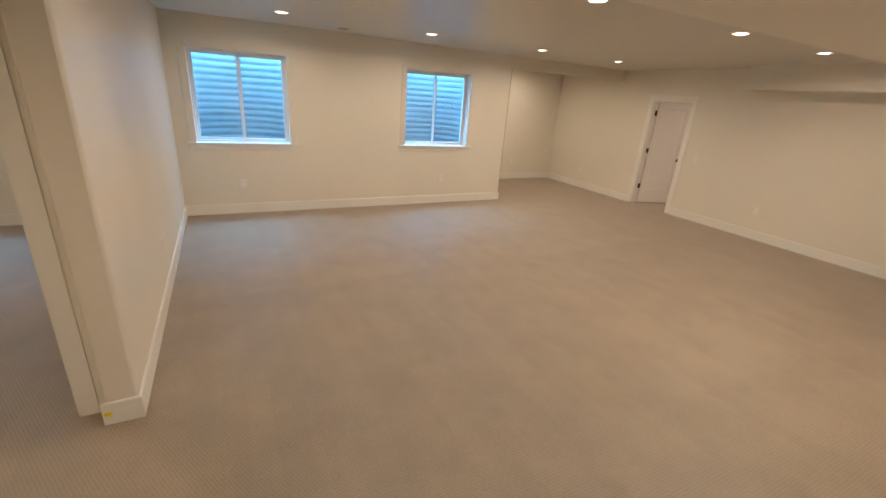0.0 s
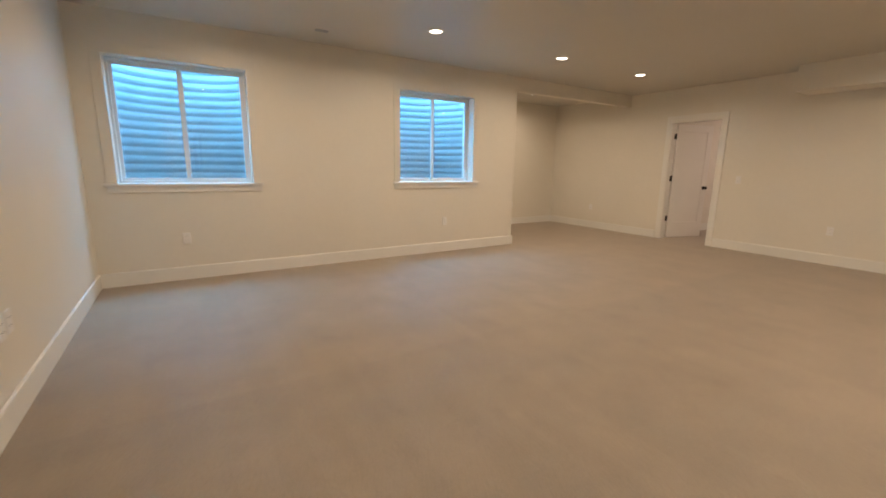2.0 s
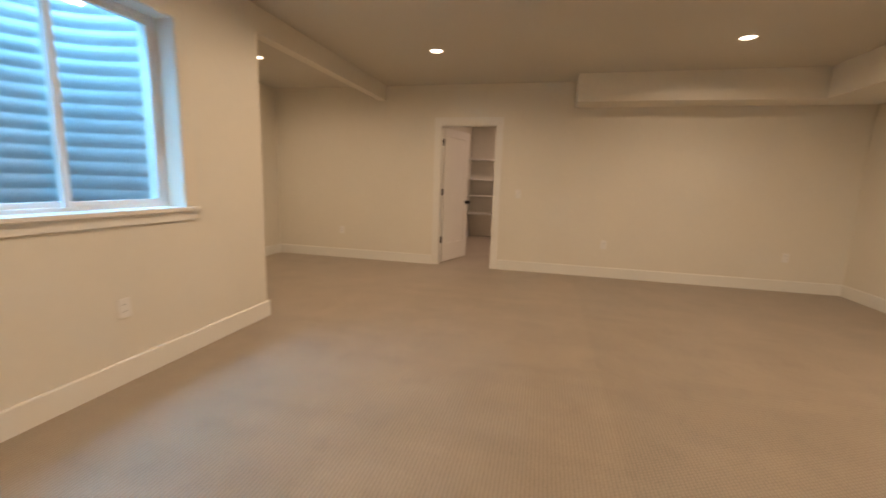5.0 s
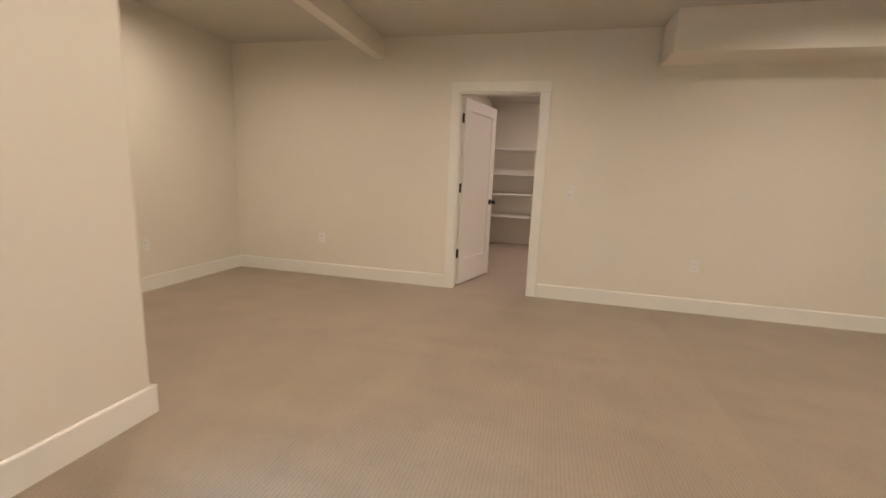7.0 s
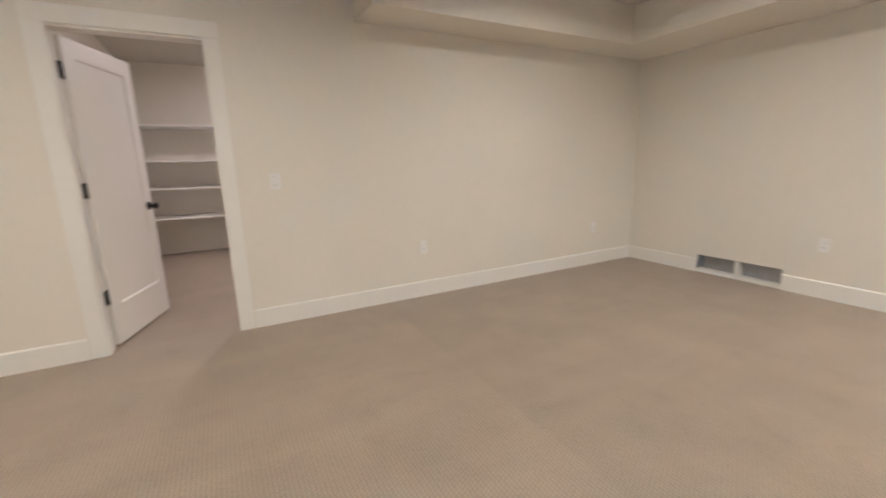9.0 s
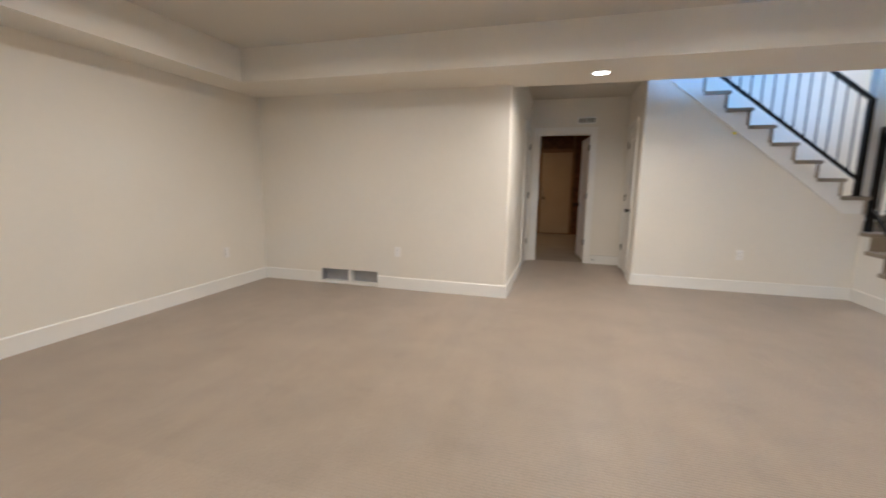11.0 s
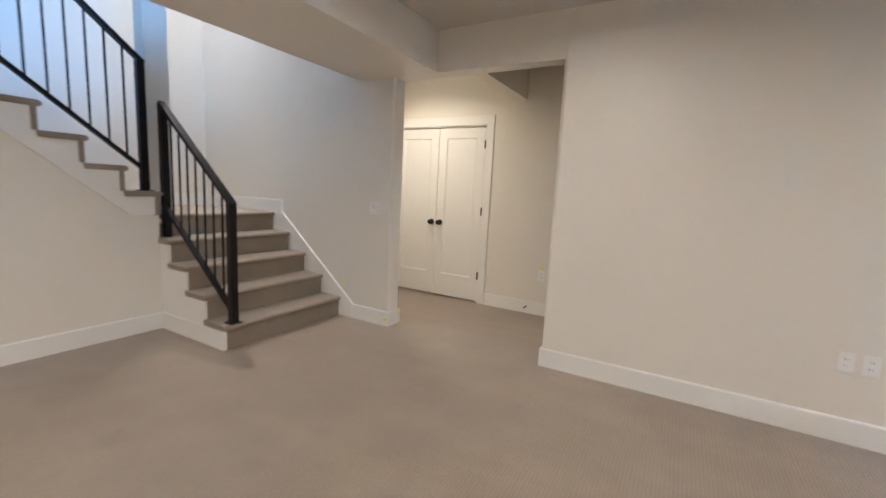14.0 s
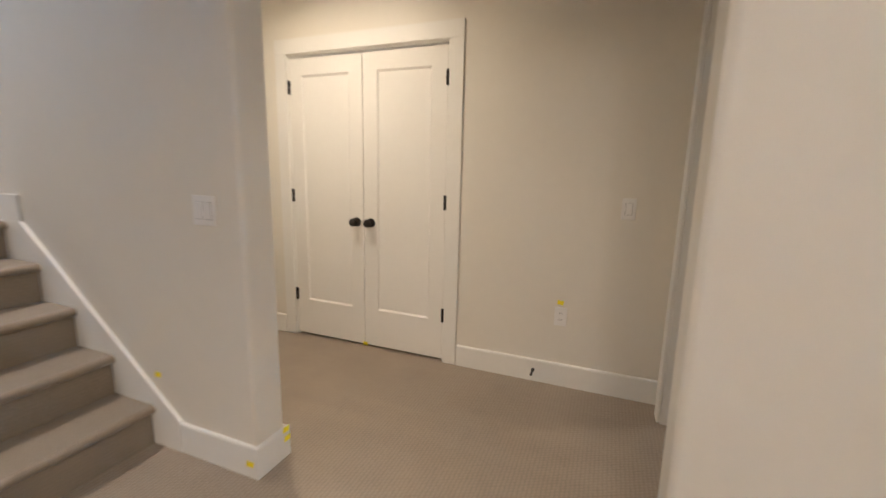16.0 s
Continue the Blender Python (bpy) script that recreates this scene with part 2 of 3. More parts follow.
def solid(adds, cuts=(), rounds=(), radius=0.02):
    """Boxes (x0, x1, y0, y1, z0, z1) united, less the cuts, as one skin. rounds: (x, y) of upright corners to be rounded off."""
    every = list(adds) + list(cuts)
    axes = [sorted({round(b[k], 4) for b in every for k in (2 * a, 2 * a + 1)}) for a in range(3)]
    inside = lambda c, b: all(b[2 * a] < c[a] < b[2 * a + 1] for a in range(3))
    n = [len(a) - 1 for a in axes]
    full = {}
    for i in range(n[0]):
        for j in range(n[1]):
            for k in range(n[2]):
                c = [(axes[a][q] + axes[a][q + 1]) / 2 for a, q in enumerate((i, j, k))]
                full[i, j, k] = any(inside(c, b) for b in adds) and not any(inside(c, b) for b in cuts)
    bm, made = bmesh.new(), {}

    def vert(i, j, k):
        if (i, j, k) not in made:
            made[i, j, k] = bm.verts.new((axes[0][i], axes[1][j], axes[2][k]))
        return made[i, j, k]

    quads = {(1, 0, 0): ((1, 0, 0), (1, 1, 0), (1, 1, 1), (1, 0, 1)), (-1, 0, 0): ((0, 0, 0), (0, 0, 1), (0, 1, 1), (0, 1, 0)),
             (0, 1, 0): ((0, 1, 0), (0, 1, 1), (1, 1, 1), (1, 1, 0)), (0, -1, 0): ((0, 0, 0), (1, 0, 0), (1, 0, 1), (0, 0, 1)),
             (0, 0, 1): ((0, 0, 1), (1, 0, 1), (1, 1, 1), (0, 1, 1)), (0, 0, -1): ((0, 0, 0), (0, 1, 0), (1, 1, 0), (1, 0, 0))}
    for (i, j, k), is_full in full.items():
        if is_full:
            for d, corners in quads.items():
                if not full.get((i + d[0], j + d[1], k + d[2]), False):
                    bm.faces.new([vert(i + a, j + b, k + c) for a, b, c in corners])
    bmesh.ops.dissolve_limit(bm, angle_limit=0.01, verts=bm.verts, edges=bm.edges)
    if rounds:
        edges = [e for e in bm.edges if all(abs(v.co.x - x) < 1e-3 and abs(v.co.y - y) < 1e-3 for v in e.verts for x, y in [next(
            ((x, y) for x, y in rounds if abs(e.verts[0].co.x - x) < 1e-3 and abs(e.verts[0].co.y - y) < 1e-3), (1e9, 1e9))])]
        bmesh.ops.bevel(bm, geom=edges, offset=radius, segments=9, affect="EDGES", profile=0.5)
    return bm


def structure(name, bm, mat, label, category):
    return tagged(mesh_object(name, bm, mat), label, category, kind="structure")


# ---------------------------------------------------------------- plan
XP = -0.34                      # face of the stair wall and of the partition
YW = 6.44                       # face of the window wall
XW_END = 4.955
XE = 7.80                       # face of the storage wall
YF, XF_END = 0.455, 4.66        # face and end of the wall with the return air opening
Y_ALC = 8.30
ZC, ZS, ZV = 2.595, 2.265, 2.30  # ceiling, soffits, entry beam
Y_BEAM, Y_VOID = 1.17, 0.345
YU, XU_END = -0.76, 3.205       # face and end of the wall under the upper stairs
Y_HALL = -2.10
XD = -1.665                     # face of the double closet doors' wall
Y_BED = 2.35                    # face of the bedroom door's wall
Y_PEND = 2.225
X_SOF = 7.38
TOP = 5.4
RISE, RUN_LOW, RUN_UP = 0.196, 0.25, 0.2415
BASE_H, BASE_T = 0.142, 0.015
W1, W2, W3 = (-0.095, 1.12), (2.935, 4.13), (-3.35, -2.14)
WZ = (1.015, 2.21)
T = 0.16

# ---------------------------------------------------------------- floors and ceilings
structure("floor", solid([(-4.6, 11.7, -2.16, 8.6, -0.12, 0)], [(-0.35, 3.1, -2.2, -1.0, -0.2, 0.1)]), CARPET, "beige patterned loop carpet with vacuum marks", "carpet floor")
structure("floor_utility", solid([(2.0, 7.0, -6.6, -2.16, -0.12, -0.004)]), VINYL_FLOOR, "worn dull grey-brown floor of the unfinished room", "floor")
structure("ceiling", solid([(XP - 0.1, 11.7, 0.2, YW + 0.2, ZC, ZC + 0.2), (-4.6, XP, Y_BED + 0.06, YW + 0.2, ZC, ZC + 0.2), (XW_END - 0.2, 11.7, YW, 8.6, ZC, ZC + 0.2), (-4.6, XP - 0.1, -2.3, Y_BED + 0.06, ZC + 0.05, ZC + 0.2), (XU_END, 11.7, -2.16, 0.2, ZC, ZC + 0.2)]), CEIL_SHADED,
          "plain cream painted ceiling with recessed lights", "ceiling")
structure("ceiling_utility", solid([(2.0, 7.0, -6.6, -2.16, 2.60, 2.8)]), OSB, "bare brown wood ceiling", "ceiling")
structure("soffit_storage_wall", solid([(X_SOF, XE + 0.05, Y_BEAM - 0.1, 3.77, ZS, ZC + 0.05), (XP, XE + 0.05, Y_VOID, Y_BEAM, ZS, ZC + 0.05)]), PAINT,
          "boxed cream soffit and long dropped beam under the ceiling", "soffit")
structure("beam_alcove", solid([(XW_END - 0.03, XE + 0.05, YW + 0.0025, YW + 0.115, 2.39, ZC + 0.05)]), PAINT, "painted beam over the alcove opening", "beam")
structure("beam_entry", solid([(XD - 0.05, XP - 0.10, 1.37, 1.49, ZV, ZC + 0.1)]), PAINT, "narrow boxed beam over the entry", "beam")

# ---------------------------------------------------------------- walls
structure("wall_window", solid([(-4.6, XW_END, YW, YW + 0.28, -0.1, ZC + 0.1), (XW_END - 0.28, XW_END, YW + 0.1, Y_ALC + 0.1, -0.1, ZC + 0.1)],
                               [(a, b, YW - 0.1, YW + 0.4, *WZ) for a, b in (W1, W2, W3)], [(XW_END, YW)]), PAINT,
          "cream painted wall with two basement windows", "wall")
structure("wall_alcove", solid([(XW_END - 0.28, XE + 0.2, Y_ALC, Y_ALC + 0.15, -0.1, ZC + 0.1)]), PAINT, "cream painted back wall of the alcove", "wall")
DE = (4.79, 5.605, 2.05)
structure("wall_storage", solid([(XE, XE + 0.125, YF - 0.2, Y_ALC + 0.05, -0.1, ZC + 0.1)], [(XE - 0.1, XE + 0.3, DE[0], DE[1], -0.2, DE[2])]), PAINT,
          "long cream wall with the storage room door", "wall")
VENT = (6.205, 6.965, 0.02, 0.184)
structure("wall_return_air", solid([(XF_END, XE + 0.05, YF - 0.115, YF, -0.1, ZC + 0.1), (XF_END, XF_END + 0.115, Y_HALL - 0.1, YF - 0.05, -0.1, ZC + 0.1)],
                                   [(VENT[0], VENT[1], YF - 0.1, YF + 0.1, VENT[2], VENT[3]), (XF_END - 0.1, XF_END + 0.3, -2.0, -1.19, -0.2, 2.05)],
                                   [(XF_END, YF)]), PAINT, "cream painted wall with an open return air cavity", "wall")
D2 = (3.727, 4.527, 2.06)
structure("wall_hall_end", solid([(XU_END - 0.1, XF_END + 0.05, Y_HALL - 0.12, Y_HALL, -0.1, ZC + 0.1)], [(D2[0], D2[1], Y_HALL - 0.3, Y_HALL + 0.1, -0.2, D2[2])]), PAINT,
          "cream hall end wall with the utility room door", "wall")
structure("wall_partition", solid([(XP - T, XP, Y_PEND, YW + 0.05, -0.1, ZC + 0.1), (XP - T, XP, 0.745, Y_PEND + 0.05, ZS, ZC + 0.1)], (),
                                  [(XP, Y_PEND), (XP - T, Y_PEND)]), PAINT, "cream partition wall with the header over the entry opening", "wall")
structure("wall_bedroom_door", solid([(XD - 0.05, XP - T + 0.01, Y_BED, Y_BED + 0.12, -0.1, ZC + 0.1)], [(-1.47, -0.64, Y_BED - 0.1, Y_BED + 0.2, -0.2, 2.06)]), PAINT,
          "cream wall round the bedroom doorway", "wall")
structure("wall_stair", solid([(XP - T, XP, -2.3, 0.74, -0.1, TOP)], (), [(XP, 0.74), (XP - T, 0.74)]), PAINT, "cool white painted wall beside the stairs", "wall")
structure("wall_closet", solid([(XD - 0.12, XD, -2.3, Y_BED + 0.1, -0.1, ZC + 0.1)], [(XD - 0.3, XD + 0.1, -0.2, 1.052, -0.2, 2.065)]), PAINT,
          "cream wall with white double closet doors", "wall")
structure("wall_entry_end", solid([(XD - 0.1, XP - T, -2.3, -2.15, -0.1, ZC + 0.1)]), PAINT, "plain cream wall closing the entry", "wall")
structure("wall_closet_back", solid([(XD - 0.8, XD - 0.7, -0.6, 1.5, -0.1, ZC + 0.1), (XD - 0.75, XD - 0.11, -0.6, -0.5, -0.1, ZC + 0.1), (XD - 0.75, XD - 0.11, 1.4, 1.5, -0.1, ZC + 0.1)]), PAINT, "plain cream closet back", "wall")
structure("wall_landing", solid([(XP - 0.05, 6.1, -2.28, -2.14, -0.1, TOP)], [(XU_END + 0.02, 6.0, -2.3, -2.1, -0.2, 2.62)]), PAINT, "tall white wall behind the upper stairs", "wall")
structure("wall_bedroom", solid([(-4.75, -4.6, 2.3, YW + 0.1, -0.1, ZC + 0.1), (-4.75, XD - 0.05, Y_BED, Y_BED + 0.12, -0.1, ZC + 0.1)]), PAINT, "plain cream bedroom wall", "wall")
# storage room beyond the door
structure("wall_storage_room", solid([(11.5, 11.65, 3.0, 6.1, -0.1, ZC + 0.1), (XE + 0.1, 11.6, 5.78, 5.9, -0.1, ZC + 0.1), (XE + 0.1, 11.6, 3.0, 3.12, -0.1, ZC + 0.1)]), PAINT,
          "plain white storage room walls", "wall")
# main floor above the stairs
structure("floor_upper", solid([(3.07, 6.1, -2.14, Y_VOID, 2.72, 2.94), (XP - T, 6.1, Y_VOID, 3.6, 2.80, 2.94)]), CARPET, "carpeted landing of the storey above", "floor")
# last wall box is unseen, added to block window light from the landing corner
structure("wall_upper", solid([(6.0, 6.15, -2.2, 3.65, 2.7, TOP), (XP - T, 6.1, 3.5, 3.65, 2.9, TOP), (XP - T, XP, 0.75, 3.55, 2.85, TOP), (XP - 0.01, 1.1, Y_VOID + 0.02, Y_VOID + 0.13, 2.9, TOP)], [(0.7, 4.3, 3.4, 3.8, 3.55, 5.05)]), PAINT,
          "tall white walls of the storey above with a wide window and an unseen light-blocking piece", "wall")
structure("ceiling_upper", solid([(XP - T, 6.2, -2.3, 3.7, TOP, TOP + 0.15)]), CEIL_SHADED, "plain ceiling over the stairwell", "ceiling")
sky_panel("upper_window_light", look((2.5, 3.56, 4.45), (2.0, -2.14, 1.6)), 3.5, 1.15, 240, (0.29, 0.58, 1.0))
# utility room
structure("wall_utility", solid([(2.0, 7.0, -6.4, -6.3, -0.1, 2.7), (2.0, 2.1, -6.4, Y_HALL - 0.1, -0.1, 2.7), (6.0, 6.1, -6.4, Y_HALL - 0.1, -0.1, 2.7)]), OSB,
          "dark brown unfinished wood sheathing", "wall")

# baseboards
BASES = [("y", XP, 0.3, 0.74, 1), ("y", XP, Y_PEND, YW, 1), ("x", YW, XP, XW_END, -1), ("y", XW_END, YW, Y_ALC, 1), ("x", Y_ALC, XW_END, XE, -1),
         ("y", XE, DE[1] + 0.095, Y_ALC, -1), ("y", XE, YF, DE[0] - 0.095, -1), ("x", YF, VENT[1] + 0.005, XE, 1), ("x", YF, XF_END, VENT[0] - 0.005, 1),
         ("y", XF_END, -1.1, YF, -1), ("x", Y_HALL, XU_END, D2[0] - 0.09, 1), ("x", Y_HALL, D2[1] + 0.09, XF_END, 1), ("y", XU_END, -1.14, YU, 1),
         ("x", YU, 0.887, XU_END, 1), ("y", 0.887, YU, 0.13, 1), ("x", Y_PEND, XP - T, XP, -1), ("x", 0.74, XP - T, XP, 1),
         ("y", XD, 1.145, Y_BED, 1), ("y", XD, -2.15, -0.295, 1), ("y", XP - T, -2.15, 0.74, -1), ("x", YW, -4.6, XP - T, -1), ("y", XP - T, 2.48, YW, -1),
         ("x", 5.78, XE + 0.13, 11.5, -1)]
for axis, at, a, b, side in BASES:
    o = BASE_T * side
    prof = [(at, 0), (at + o, 0), (at + o, BASE_H - 0.010), (at + o * 0.85, BASE_H - 0.004), (at + o * 0.5, BASE_H), (at, BASE_H)]
    structure("baseboard", prism(prof, axis, a, b), TRIM, "white painted flat baseboard along the wall", "baseboard")
# short returns that close the outer corners
for x0, x1, y0, y1 in ((XW_END, XW_END + BASE_T, YW - BASE_T, YW), (XP, XP + BASE_T, Y_PEND - BASE_T, Y_PEND), (XP, XP + BASE_T, 0.74, 0.74 + BASE_T),
                       (XF_END - BASE_T, XF_END, YF, YF + BASE_T), (XU_END, XU_END + BASE_T, YU, YU + BASE_T), (0.887, 0.887 + BASE_T, 0.13, 0.13 + 0.001),
                       (XP - T - BASE_T, XP - T, Y_PEND - BASE_T, Y_PEND), (XP - T - BASE_T, XP - T, 0.74, 0.74 + BASE_T)):
    structure("baseboard", box(x0, x1, y0, y1, 0, BASE_H - 0.002, 0.0003), TRIM, "white painted baseboard corner", "baseboard")


# ---------------------------------------------------------------- windows with their wells
def window(name, x0, x1):
    w, h = x1 - x0, WZ[1] - WZ[0]
    root = thing(name, "white vinyl sliding basement window with a painted sill", "window", pose(x0, YW, WZ[0]), "structure")
    d0, d1 = 0.13, 0.225                   # depth of the frame in the wall
    f = 0.026
    part("window_frame", solid([(0.004, w - 0.004, d0, d1, 0.004, h - 0.004)], [(f, w - f, d0 - 0.1, d1 + 0.1, f, h - f)]), VINYL, root)
    s = 0.03
    mid = w / 2
    for i, (a, b, y) in enumerate(((f, mid + 0.025, d0 + 0.050), (mid - 0.025, w - f, d0 + 0.010))):
        sash = part("sash", solid([(a, b, y, y + 0.036, f, h - f)], [(a + s, b - s, y - 0.1, y + 0.1, f + s, h - f - s)]), VINYL, root)
        pane = part("pane", box(a + s - 0.005, b - s + 0.005, y + 0.016, y + 0.021, f + s - 0.005, h - f - s + 0.005), GLASS, sash, "clear window glass")
        pane.visible_shadow = False
        if i:
            part("latch", box(a + 0.012, a + 0.03, y - 0.012, y, h * 0.48, h * 0.48 + 0.07, 0.003), VINYL, sash)
    # flat reveal boards, stool, apron and casing
    part("reveal", solid([(-0.0, 0.004, 0, d0, 0, h), (w - 0.004, w, 0, d0, 0, h), (0, w, 0, d0, h - 0.004, h)]), PAINT, root)
    part("window_sill", box(-0.105, w + 0.105, -0.035, d0, -0.022, 0.006, 0.004), TRIM, root)
    part("apron", box(-0.085, w + 0.085, -0.014, 0, -0.082, -0.022, 0.002), TRIM, root)
    for a, b in ((-0.085, 0.0), (w, w + 0.085)):
        part("casing_leg", box(a, b, -0.012, 0, 0.006, h, 0.002), PAINT, root)
    part("casing_head", box(-0.085, w + 0.085, -0.012, 0, h, h + 0.085, 0.002), PAINT, root)
    return root


def window_well(x0, x1):
    """A half-round well of corrugated steel, open at the top."""
    cx, rx, ry = (x0 + x1) / 2, (x1 - x0) / 2 + 0.13, 0.86
    y0, z0, z1, pitch, amp = YW + 0.285, 0.62, 2.72, 0.098, 0.0042
    root = thing("window_well", "corrugated galvanized steel window well outside the basement window", "window well", pose(cx, y0, z0), group="window wells")
    bm = bmesh.new()
    across, up_n = 48, int((z1 - z0) / pitch * 12)
    grid = []
    for j in range(up_n + 1):
        z = (z1 - z0) * j / up_n
        k = amp * (1 - 2 * abs(math.sin(math.pi * z / pitch)))
        row = []
        for i in range(across + 1):
            a = math.pi * i / across
            c, s = math.cos(a), math.sin(a)
            p = 0.86
            ex = math.copysign(abs(c) ** p, c)
            ey = abs(s) ** p
            row.append(bm.verts.new((ex * (rx + k), ey * (ry + k), z)))
        grid.append(row)
    for j in range(up_n):
        for i in range(across):
            bm.faces.new((grid[j][i], grid[j][i + 1], grid[j + 1][i + 1], grid[j + 1][i])).smooth = True
    shell = part("steel_shell", bm, STEEL, root)
    th = shell.modifiers.new("thickness", "SOLIDIFY")
    th.thickness = 0.003
    part("rim", solid([(-rx - 0.03, rx + 0.03, 0.0, 0.02, z1 - z0, z1 - z0 + 0.015)]), STEEL, root)
    part("gravel_bed", prism([(math.cos(math.pi * i / 24) * (rx + 0.02), math.sin(math.pi * i / 24) ** 0.86 * (ry + 0.02)) for i in range(25)], "z", -0.02, 0.06), GRAVEL, root)
    sky_panel("well_skylight", pose(cx, y0 + 0.65, z1 + 0.55), 2 * rx + 0.4, 1.5, 370, (0.165, 0.57, 1.0))
    return root


for i, (a, b) in enumerate((W1, W2, W3)):
    window("window_%d" % (i + 1), a, b)
    window_well(a, b)
wells = [((a + b) / 2, (b - a) / 2 + 0.12) for a, b in (W1, W2, W3)]
structure("ground", solid([(-60, 60, YW + 0.28, 80, 2.4, 2.62)], [(c - r, c + r, YW, YW + 0.28 + 0.90, 2.0, 3.0) for c, r in wells] + [(XW_END - 0.3, 12, YW, 8.8, 2.0, 3.0)]), SOIL, "bare garden ground beyond the house", "ground")
structure("foundation", solid([(-4.75, XW_END + 0.2, YW + 0.281, YW + 0.284, 0.3, 3.4)], [(a, b, YW, YW + 1, *WZ) for a, b in (W1, W2, W3)]), CONCRETE, "bare concrete foundation", "foundation")


# ---------------------------------------------------------------- doors
def knob(parent, x, y, z, out):
    """A round knob on its rose; out is -1 towards the viewer of the face, 1 away from it."""
    k = tube((x, y, z), (x, y + out * 0.012, z), 0.032, 24)
    tube((x, y + out * 0.01, z), (x, y + out * 0.045, z), 0.011, 16, k)
    own = bmesh.new()
    bmesh.ops.create_uvsphere(own, u_segments=24, v_segments=14, radius=0.028, matrix=Matrix.Translation((x, y + out * 0.055, z)) @ Matrix.Diagonal((1, 0.72, 1, 1)))
    for f in own.faces:
        f.smooth = True
    return part("door_knob", joined(k, own), BRONZE, parent, "round dark bronze knob")


def door_leaf(parent, name, w, h, thick=0.035, hinge_x=0.0, knob_x=None, knob_sides=(-1,), m=None, hinges=True, rail_low=0.29, mat=None):
    """A one-panel door; its hinge edge lies at x = 0, its face at y = 0."""
    st, rt, rb, deep, slope_w = 0.105, 0.115, rail_low, 0.010, 0.011
    bm = bmesh.new()

    def ring(x0, x1, z0, z1, y):
        return [bm.verts.new(c) for c in ((x0, y, z0), (x1, y, z0), (x1, y, z1), (x0, y, z1))]

    rims = []
    for y, d in ((0.0, deep), (thick, -deep)):
        outer, edge = ring(0, w, 0.018, h, y), ring(st, w - st, rb, h - rt, y)
        inner = ring(st + slope_w, w - st - slope_w, rb + slope_w, h - rt - slope_w, y + d)
        for p, q in ((outer, edge), (edge, inner)):
            for i in range(4):
                bm.faces.new((p[i], p[(i + 1) % 4], q[(i + 1) % 4], q[i]))
        bm.faces.new(inner)
        rims.append(outer)
    for i in range(4):
        bm.faces.new((rims[0][i], rims[0][(i + 1) % 4], rims[1][(i + 1) % 4], rims[1][i]))
    leaf = part(name, bm, DOOR if mat is None else mat, parent)
    bev = leaf.modifiers.new("soft_edges", "BEVEL")
    bev.width, bev.segments, bev.limit_method = 0.0025, 2, "ANGLE"
    if m is not None:
        leaf.matrix_local = m
    kx = w - 0.065 if knob_x is None else knob_x
    for s in knob_sides:
        knob(leaf, kx, 0 if s < 0 else thick, 0.92, s)
    if hinges:
        for z in (0.33, 1.085, 1.845):
            hb = box(hinge_x - 0.011, hinge_x + 0.011, -0.008, 0.006, z - 0.045, z + 0.045, 0.002)
            tube((hinge_x, -0.008, z - 0.047), (hinge_x, -0.008, z + 0.047), 0.0065, 12, hb)
            part("hinge", hb, BRONZE, leaf, "dark bronze hinge")
    return leaf


def door_set(name, label, m, w, h, depth=0.125, cas=0.09, far_side=True):
    """Jambs, stops and flat casing of a door opening. x runs along the wall from the left jamb, y into the wall."""
    root = thing(name, label, "door", m, "structure")
    j = 0.018
    part("door_jamb", solid([(0, w, 0.002, depth - 0.002, 0, h)], [(j, w - j, -0.1, depth + 0.1, -0.1, h - j)]), TRIM, root)
    for y0, y1 in ((-0.014, 0.0), (depth, depth + 0.014))[:2 if far_side else 1]:
        for a, b in ((-cas + 0.006, 0.006), (w - 0.006, w + cas - 0.006)):
            part("casing_leg", box(a, b, y0, y1, 0, h - 0.004, 0.002), TRIM, root)
        part("casing_head", box(-cas + 0.006, w + cas - 0.006, y0 - (0.002 if y0 < 0 else 0), y1 + (0.002 if y0 > 0 else 0), h - 0.004, h + cas + 0.008, 0.002), TRIM, root)
    return root


# storage room door, open inwards
dE = door_set("door_1", "white one-panel storage door standing open inwards", pose(XE, DE[1], 0, 0, 0, -90), DE[1] - DE[0], DE[2])
leaf = door_leaf(dE, "door_leaf", 0.757, 2.02, m=Matrix.Translation((0.046, 0.132, 0)) @ pose(0, 0, 0, 0, 0, 72), knob_sides=(-1, 1), hinges=False)
for z in (0.365, 1.086, 1.815):
    hb = box(0.012, 0.034, 0.085, 0.128, z - 0.047, z + 0.047, 0.003)
    tube((0.027, 0.13, z - 0.05), (0.027, 0.13, z + 0.05), 0.008, 12, hb)
    part("hinge", hb, BRONZE, dE, "dark bronze hinge")

# double closet doors
dd = door_set("door_2", "closed pair of white one-panel closet doors", pose(XD, -0.2, 0, 0, 0, 90), 1.252, 2.065, 0.12, far_side=False)
lw = (1.252 - 0.036 - 0.01) / 2
a = door_leaf(dd, "door_leaf", lw, 2.035, m=Matrix.Translation((0.0205, 0.004, 0)), knob_x=lw - 0.055)
b = door_leaf(dd, "door_leaf", lw, 2.035, m=Matrix.Translation((0.0205 + lw + 0.005, 0.004, 0)), hinge_x=lw + 0.002, knob_x=0.055)

